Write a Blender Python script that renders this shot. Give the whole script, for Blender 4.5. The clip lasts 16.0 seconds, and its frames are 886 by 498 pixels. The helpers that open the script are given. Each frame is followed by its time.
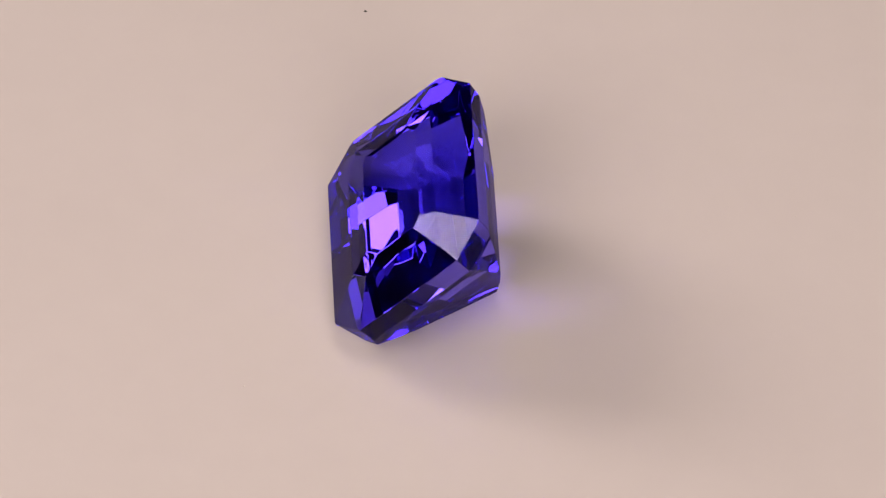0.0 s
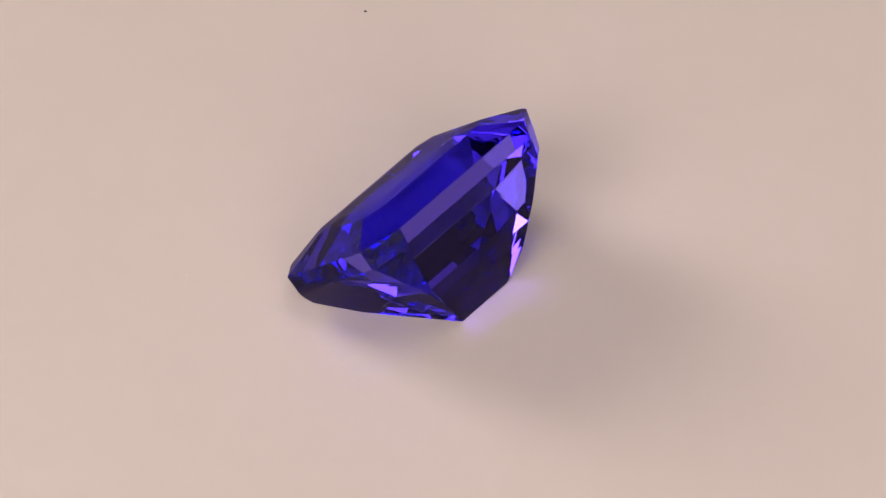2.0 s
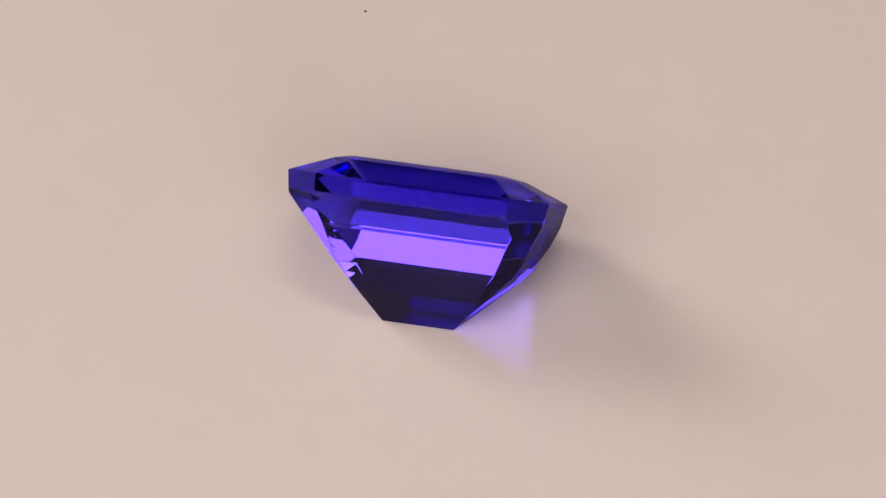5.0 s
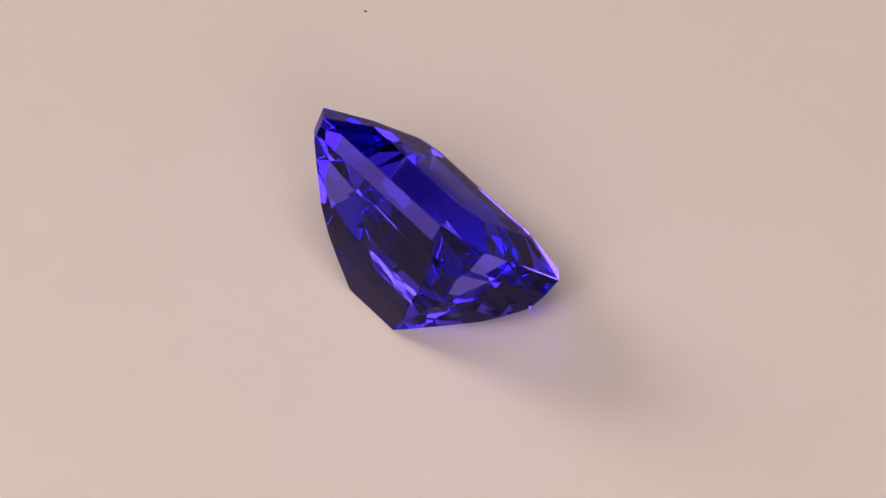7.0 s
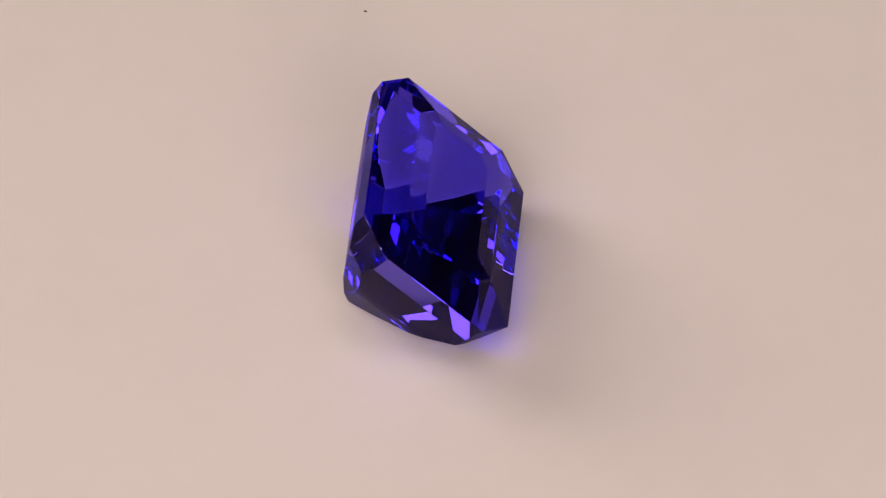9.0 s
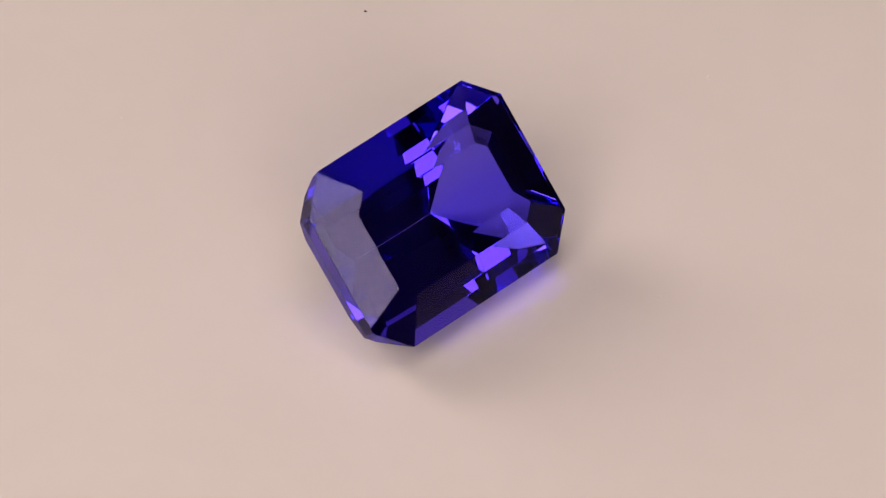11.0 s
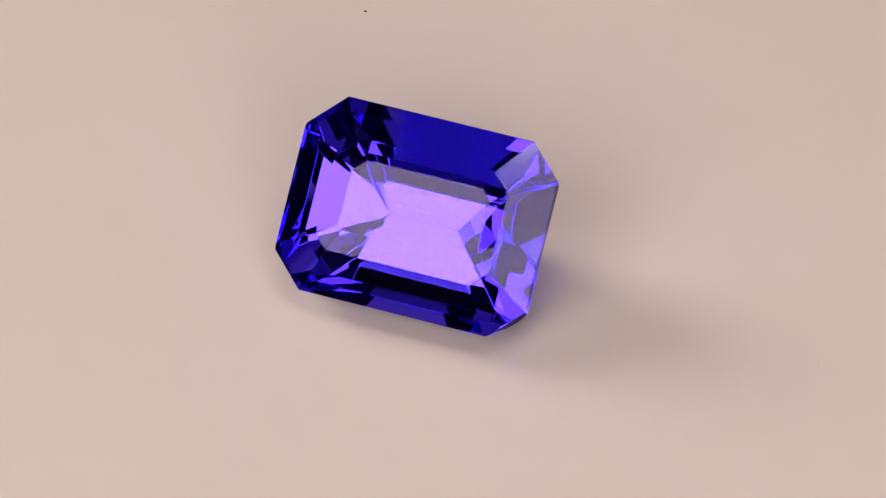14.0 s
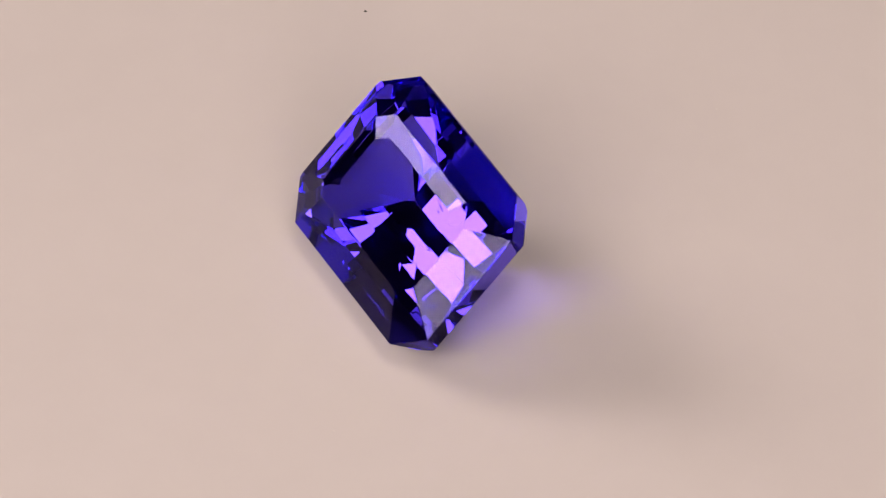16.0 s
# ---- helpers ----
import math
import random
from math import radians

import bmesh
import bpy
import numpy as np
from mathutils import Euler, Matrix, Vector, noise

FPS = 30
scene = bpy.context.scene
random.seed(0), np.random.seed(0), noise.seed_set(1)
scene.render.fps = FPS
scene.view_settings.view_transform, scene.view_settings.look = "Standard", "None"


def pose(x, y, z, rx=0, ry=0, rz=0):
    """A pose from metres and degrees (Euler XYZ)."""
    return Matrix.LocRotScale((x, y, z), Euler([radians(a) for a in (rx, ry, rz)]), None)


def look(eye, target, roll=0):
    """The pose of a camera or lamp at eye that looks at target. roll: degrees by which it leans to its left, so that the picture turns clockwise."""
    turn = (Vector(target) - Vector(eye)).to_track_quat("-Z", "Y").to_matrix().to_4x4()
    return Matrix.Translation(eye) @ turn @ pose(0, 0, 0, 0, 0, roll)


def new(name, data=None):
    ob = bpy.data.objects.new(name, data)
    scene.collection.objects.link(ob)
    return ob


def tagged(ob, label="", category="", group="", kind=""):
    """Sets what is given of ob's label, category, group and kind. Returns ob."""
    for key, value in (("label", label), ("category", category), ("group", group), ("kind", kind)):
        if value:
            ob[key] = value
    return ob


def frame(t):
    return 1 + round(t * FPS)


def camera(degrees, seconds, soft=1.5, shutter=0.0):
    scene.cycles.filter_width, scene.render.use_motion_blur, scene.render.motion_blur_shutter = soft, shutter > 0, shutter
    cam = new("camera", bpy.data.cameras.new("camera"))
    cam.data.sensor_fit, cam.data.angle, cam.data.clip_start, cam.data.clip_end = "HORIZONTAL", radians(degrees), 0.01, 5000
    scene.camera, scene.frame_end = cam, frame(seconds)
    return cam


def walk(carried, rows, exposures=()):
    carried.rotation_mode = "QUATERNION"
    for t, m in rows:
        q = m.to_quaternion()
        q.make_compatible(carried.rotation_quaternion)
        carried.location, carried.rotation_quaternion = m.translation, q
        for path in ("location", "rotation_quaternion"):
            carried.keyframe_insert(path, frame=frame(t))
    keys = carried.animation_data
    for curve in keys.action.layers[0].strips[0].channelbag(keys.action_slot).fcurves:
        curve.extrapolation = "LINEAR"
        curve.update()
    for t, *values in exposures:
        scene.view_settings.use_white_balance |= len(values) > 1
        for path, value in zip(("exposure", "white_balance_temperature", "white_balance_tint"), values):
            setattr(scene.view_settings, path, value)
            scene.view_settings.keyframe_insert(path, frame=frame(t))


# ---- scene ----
MM = 0.001
TOP = 0.78                    # height of the turntable's face above the room's floor
REST = 3.372 * MM             # height of the stone's girdle centre above the face
TURN = 20.844                 # degrees a second, clockwise from above
FACING = 13.2 - 2.712 / TURN  # the time at which the stone's table faces the lens

# light paths long enough for a cut stone
scene.cycles.max_bounces = scene.cycles.glossy_bounces = scene.cycles.transmission_bounces = 24
scene.cycles.blur_glossy = 0.0

# ---- camera ----
cam = camera(5.761, 16.0, soft=1.35)
ELEV = radians(44.037)
aim = Vector((0, math.cos(ELEV), -math.sin(ELEV)))
lift = Vector((0, math.sin(ELEV), math.cos(ELEV)))
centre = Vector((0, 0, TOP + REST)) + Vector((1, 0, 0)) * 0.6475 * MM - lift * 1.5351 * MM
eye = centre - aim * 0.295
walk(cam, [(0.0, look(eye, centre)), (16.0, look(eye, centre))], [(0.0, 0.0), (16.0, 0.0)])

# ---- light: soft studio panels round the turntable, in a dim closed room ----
world = bpy.data.worlds.new("room_air")
scene.world = world
world.use_nodes = True
world.node_tree.nodes["Background"].inputs[0].default_value = (0.02, 0.018, 0.016, 1)
world.node_tree.nodes["Background"].inputs[1].default_value = 1.0


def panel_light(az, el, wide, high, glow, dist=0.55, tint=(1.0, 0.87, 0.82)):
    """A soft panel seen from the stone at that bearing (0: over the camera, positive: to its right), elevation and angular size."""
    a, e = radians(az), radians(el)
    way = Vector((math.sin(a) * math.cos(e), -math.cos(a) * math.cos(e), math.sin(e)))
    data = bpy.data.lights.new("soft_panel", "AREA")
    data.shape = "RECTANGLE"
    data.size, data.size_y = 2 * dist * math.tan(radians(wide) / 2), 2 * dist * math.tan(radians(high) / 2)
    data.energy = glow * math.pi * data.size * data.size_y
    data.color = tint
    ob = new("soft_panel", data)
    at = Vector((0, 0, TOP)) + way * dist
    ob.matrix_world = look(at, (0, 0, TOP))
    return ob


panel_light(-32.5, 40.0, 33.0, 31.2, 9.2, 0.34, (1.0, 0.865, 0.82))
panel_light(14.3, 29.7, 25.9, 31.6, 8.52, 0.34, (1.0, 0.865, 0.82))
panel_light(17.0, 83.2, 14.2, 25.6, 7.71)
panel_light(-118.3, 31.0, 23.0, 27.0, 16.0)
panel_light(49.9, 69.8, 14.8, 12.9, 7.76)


# ---- materials ----
def material(name):
    m = bpy.data.materials.new(name)
    m.use_nodes = True
    return m, m.node_tree.nodes, m.node_tree.links, m.node_tree.nodes["Principled BSDF"]


def mottled(name, low, high, scale, rough, bump=0.1, fine=8.0, depth=0.00002):
    """A surface that varies between two colours at two scales, with fine relief."""
    m, n, l, b = material(name)
    co = n.new("ShaderNodeTexCoord")
    big, small = n.new("ShaderNodeTexNoise"), n.new("ShaderNodeTexNoise")
    big.inputs["Scale"].default_value, small.inputs["Scale"].default_value = scale, scale * fine
    big.inputs["Detail"].default_value = small.inputs["Detail"].default_value = 4
    mix = n.new("ShaderNodeMix")
    mix.data_type = "FLOAT"
    mix.inputs[0].default_value = 0.35
    l.new(co.outputs["Object"], big.inputs["Vector"])
    l.new(co.outputs["Object"], small.inputs["Vector"])
    l.new(big.outputs["Fac"], mix.inputs[2])
    l.new(small.outputs["Fac"], mix.inputs[3])
    ramp = n.new("ShaderNodeValToRGB")
    ramp.color_ramp.elements[0].position, ramp.color_ramp.elements[1].position = 0.3, 0.7
    ramp.color_ramp.elements[0].color, ramp.color_ramp.elements[1].color = (*low, 1), (*high, 1)
    l.new(mix.outputs[0], ramp.inputs["Fac"])
    l.new(ramp.outputs["Color"], b.inputs["Base Color"])
    rel = n.new("ShaderNodeBump")
    rel.inputs["Strength"].default_value, rel.inputs["Distance"].default_value = bump, depth
    l.new(small.outputs["Fac"], rel.inputs["Height"])
    l.new(rel.outputs["Normal"], b.inputs["Normal"])
    b.inputs["Roughness"].default_value = rough
    return m


def gem_material():
    """Deep violet-blue crystal: clear reflections on the skin, colour gathered at every pass and inner reflection."""
    m, n, l, b = material("violet_blue_crystal")
    n.remove(b)
    out = n["Material Output"]
    edge = n.new("ShaderNodeFresnel")
    edge.inputs["IOR"].default_value = 1.689
    body = n.new("ShaderNodeBsdfRefraction")
    body.inputs["Color"].default_value = (0.42, 0.36, 0.94, 1)
    body.inputs["Roughness"].default_value = 0.0
    body.inputs["IOR"].default_value = 1.689
    tone = n.new("ShaderNodeValToRGB")
    tone.color_ramp.elements[0].position, tone.color_ramp.elements[0].color = 0.75, (0.275, 0.25, 0.44, 1)
    tone.color_ramp.elements[1].position, tone.color_ramp.elements[1].color = 0.98, (0.545, 0.445, 0.90, 1)
    skin = n.new("ShaderNodeBsdfGlossy")
    skin.inputs["Roughness"].default_value = 0.0
    mix = n.new("ShaderNodeMixShader")
    # polish: a faint waviness of the facets, with drawn-out lines
    co, wave, rel = n.new("ShaderNodeTexCoord"), n.new("ShaderNodeTexNoise"), n.new("ShaderNodeBump")
    spread = n.new("ShaderNodeMapping")
    spread.inputs["Scale"].default_value = (700, 1500, 1500)
    wave.inputs["Scale"].default_value, wave.inputs["Detail"].default_value = 1.0, 3.0
    rel.inputs["Strength"].default_value, rel.inputs["Distance"].default_value = 1.0, 0.0000006
    l.new(co.outputs["Object"], spread.inputs["Vector"])
    l.new(spread.outputs["Vector"], wave.inputs["Vector"])
    l.new(wave.outputs["Fac"], rel.inputs["Height"])
    for node in (edge, body, skin):
        l.new(rel.outputs["Normal"], node.inputs["Normal"])
    l.new(edge.outputs[0], tone.inputs["Fac"])
    l.new(tone.outputs["Color"], skin.inputs["Color"])
    l.new(edge.outputs[0], mix.inputs[0])
    l.new(body.outputs[0], mix.inputs[1])
    l.new(skin.outputs[0], mix.inputs[2])
    l.new(mix.outputs[0], out.inputs["Surface"])
    return m


GEM = gem_material()
PLATE = mottled("matt_white_acrylic", (0.364, 0.325, 0.302), (0.378, 0.338, 0.315), 90, 0.45, 0.05)
WALL = mottled("cream_wall_paint", (0.30, 0.28, 0.25), (0.35, 0.32, 0.29), 3, 0.8, 0.2)
WOOD = mottled("pale_table_board", (0.45, 0.40, 0.35), (0.52, 0.46, 0.40), 12, 0.5, 0.1)
FLOOR = mottled("grey_floor", (0.16, 0.15, 0.14), (0.2, 0.19, 0.18), 5, 0.6, 0.2)
FLAW = mottled("pale_mineral_grain", (0.25, 0.22, 0.5), (0.5, 0.45, 0.8), 9000, 0.6, 0.1)
DARK = mottled("dark_spot", (0.015, 0.01, 0.012), (0.05, 0.04, 0.04), 9000, 0.9, 0.1)
GREY = mottled("pale_grey_dust", (0.42, 0.375, 0.35), (0.44, 0.395, 0.365), 9000, 0.9, 0.1)
BASE = mottled("grey_plastic", (0.25, 0.25, 0.26), (0.3, 0.3, 0.31), 60, 0.4, 0.1)


# ---- building helpers ----
def mesh_of(name, bm, mat):
    me = bpy.data.meshes.new(name)
    bm.normal_update()
    bm.to_mesh(me)
    bm.free()
    me.materials.append(mat)
    return me


def part(name, bm, mat, parent, label=""):
    ob = new(name, mesh_of(name, bm, mat))
    ob.parent = parent
    return tagged(ob, label)


def box(x0, y0, z0, x1, y1, z1, bevel=0.0):
    bm = bmesh.new()
    bmesh.ops.create_cube(bm, size=1, matrix=Matrix.Translation(((x0 + x1) / 2, (y0 + y1) / 2, (z0 + z1) / 2)) @ Matrix.Diagonal((x1 - x0, y1 - y0, z1 - z0, 1)))
    if bevel:
        bmesh.ops.bevel(bm, geom=bm.edges[:], offset=bevel, segments=2, affect="EDGES")
    return bm


def disc(radius, z0, z1, bevel, sides=128):
    bm = bmesh.new()
    bmesh.ops.create_cone(bm, cap_ends=True, segments=sides, radius1=radius, radius2=radius, depth=z1 - z0, matrix=Matrix.Translation((0, 0, (z0 + z1) / 2)))
    rims = [e for e in bm.edges if abs(e.verts[0].co.z - e.verts[1].co.z) < 1e-6]
    bmesh.ops.bevel(bm, geom=rims, offset=bevel, segments=3, affect="EDGES")
    return bm


# ---- room ----
def build_room():
    h, w = 2.6, 1.9
    tagged(new("floor", mesh_of("floor", box(-w, -w, -0.1, w, w, 0), FLOOR)), "grey smooth studio floor", kind="structure")
    tagged(new("ceiling", mesh_of("ceiling", box(-w, -w, h, w, w, h + 0.1), WALL)), "plain cream studio ceiling", kind="structure")
    for name, (x0, y0, x1, y1) in {"wall_north": (-w, w, w, w + 0.1), "wall_south": (-w, -w - 0.1, w, -w), "wall_east": (w, -w - 0.1, w + 0.1, w + 0.1), "wall_west": (-w - 0.1, -w - 0.1, -w, w + 0.1)}.items():
        tagged(new(name, mesh_of(name, box(x0, y0, 0, x1, y1, h), WALL)), "plain cream painted studio wall", kind="structure")
    table = tagged(new("table"), "pale wooden work table under the turntable", "table")
    part("tabletop", box(-0.6, -0.4, 0.72, 0.6, 0.4, 0.75, 0.004), WOOD, table)
    for x in (-0.55, 0.55):
        for y in (-0.35, 0.35):
            part("leg", box(x - 0.025, y - 0.025, 0, x + 0.025, y + 0.025, 0.72, 0.003), WOOD, table)


build_room()


# ---- turntable with its dust ----
def speck(x, y, size, lean):
    """A flat irregular grain (dust, camera spot) lying at x, y (millimetres) on the plate."""
    bm = bmesh.new()
    bmesh.ops.create_icosphere(bm, subdivisions=1, radius=size * MM / 2)
    rnd = random.Random(int(x * 100 + y * 7))
    for v in bm.verts:
        v.co *= rnd.uniform(0.75, 1.2)
        v.co.z *= 0.45
        v.co.x *= 1.0 + lean
    low = min(v.co.z for v in bm.verts)
    bmesh.ops.translate(bm, verts=bm.verts, vec=(x * MM, y * MM, -low))
    return bm


def build_turntable():
    stand = tagged(new("pedestal"), "low grey plastic pedestal standing on the table", "pedestal")
    part("housing", disc(0.05, 0.75, 0.772, 0.002, 64), BASE, stand)
    ob = tagged(new("turntable"), "round matt off-white turntable plate, slowly turning", "turntable")
    ob.location = (0, 0, TOP)
    part("plate", disc(0.09, -0.008, 0, 0.0015), PLATE, ob)
    for x, y, size, lean in ((13.88, 0.45, 0.12, 0.3), (-2.31, 12.77, 0.07, 0.1), (5.06, -6.2, 0.07, 0.4)):
        part("dust_grain", speck(x, y, size, lean), GREY, ob, "tiny pale grey dust grain")
    return ob


turntable = build_turntable()
# added stand-in for a spot in the camera: still while the plate turns
fleck = tagged(new("camera_spot", mesh_of("camera_spot", speck(0, 0, 0.105, 0.1), DARK)), "tiny dark still grain standing in for a spot in the camera", "dust speck")
fleck.location = (-2.06 * MM, 13.17 * MM, TOP)


# ---- the cut stone ----
LEVELS = (0.789, 0.672, 0.050, 0.049, -0.718, -1.535, -2.587, -3.722, -4.525)  # heights of the cut's steps: table, crown break, girdle (two), pavilion
CUT = {  # distance of each side from the axis at those heights, in millimetres
    (0, 1): (1.434, 2.058, 3.381, 3.381, 3.200, 2.585, 1.884, 0.823, -0.050),
    (1, 0): (2.499, 3.025, 4.425, 4.425, 4.330, 3.648, 2.716, 1.750, 1.023),
    (0, -1): (1.033, 1.813, 3.372, 3.372, 3.028, 2.609, 2.138, 0.973, 0.222),
    (-1, 0): (2.359, 3.071, 4.629, 4.629, 4.304, 4.142, 3.405, 2.320, 1.509),
    (1, 1): (2.538, 3.145, 4.742, 4.742, 4.585, 4.244, 3.102, 2.173, 1.313),
    (1, -1): (2.185, 3.032, 4.686, 4.686, 4.728, 4.561, 3.469, 2.189, 1.206),
    (-1, -1): (2.277, 3.121, 4.734, 4.734, 4.608, 4.504, 3.357, 2.295, 1.196),
    (-1, 1): (2.359, 3.203, 4.711, 4.711, 4.511, 4.318, 3.283, 2.351, 1.137),
}


def facet_planes():
    """The cut's planes as rows (normal, distance), in millimetres."""
    rows = [(0, 0, 1, LEVELS[0])]
    for (x, y), reach in CUT.items():
        size = math.hypot(x, y)
        line = list(zip(reach, LEVELS))
        for (r, z), (r2, z2) in zip(line, line[1:]):
            n = Vector((z - z2, r2 - r)).normalized()
            rows.append((x / size * n.x, y / size * n.x, n.y, n.x * r + n.y * z))
    return np.array(rows)


def build_gem():
    bm = bmesh.new()
    bmesh.ops.create_cube(bm, size=20)
    for x, y, z, d in facet_planes():
        n = Vector((x, y, z))
        bmesh.ops.bisect_plane(bm, geom=bm.verts[:] + bm.edges[:] + bm.faces[:], dist=1e-4, plane_co=n * d, plane_no=n, clear_outer=True)
        rim = [e for e in bm.edges if len(e.link_faces) == 1]
        if len(rim) > 2:
            bmesh.ops.edgeloop_fill(bm, edges=rim)
    bmesh.ops.remove_doubles(bm, verts=bm.verts, dist=2e-3)
    turn = pose(0, 0, 0, 90 - 45.721) @ pose(0, 0, 0, 0, 0.728)
    bmesh.ops.transform(bm, matrix=Matrix.Scale(MM, 4) @ turn, verts=bm.verts)
    low = min(v.co.z for v in bm.verts)
    bmesh.ops.translate(bm, verts=bm.verts, vec=(0, 0, -low))
    bmesh.ops.recalc_face_normals(bm, faces=bm.faces)
    bmesh.ops.bevel(bm, geom=bm.edges[:], offset=0.011 * MM, segments=1, affect="EDGES", clamp_overlap=True)
    ob = tagged(new("gemstone", mesh_of("gemstone", bm, GEM)), "violet-blue step-cut octagonal gemstone lying tilted on the white plate", "gemstone")
    for x, y, z, size in ((-0.55, -0.02, -4.36, 0.05), (-1.40, -0.02, -4.33, 0.045), (0.12, 0.02, -4.30, 0.03), (-0.9, 0.9, -2.6, 0.03), (1.6, -0.8, -2.2, 0.03), (-2.1, -0.4, -1.6, 0.025)):
        at = (turn @ Vector((x, y, z))) * MM - Vector((0, 0, low))
        grain = speck(0, 0, size, 0.2)
        bmesh.ops.translate(grain, verts=grain.verts, vec=at)
        part("inclusion", grain, FLAW, ob, "tiny pale mineral inclusion")
    return ob


gem = build_gem()


# ---- what turns ----
def motions():
    rows_gem, rows_plate = [], []
    for i in range(65):
        t = i * 0.25
        spin = pose(0, 0, 0, 0, 0, -TURN * (t - FACING))
        rows_plate.append((t, pose(0, 0, TOP) @ spin))
        rows_gem.append((t, pose(0, 0, TOP) @ spin @ pose(0, 0, 0, 0, 0, -0.323) @ pose(-0.005 * MM, -0.693 * MM, 0)))
    walk(turntable, rows_plate)
    walk(gem, rows_gem)


motions()
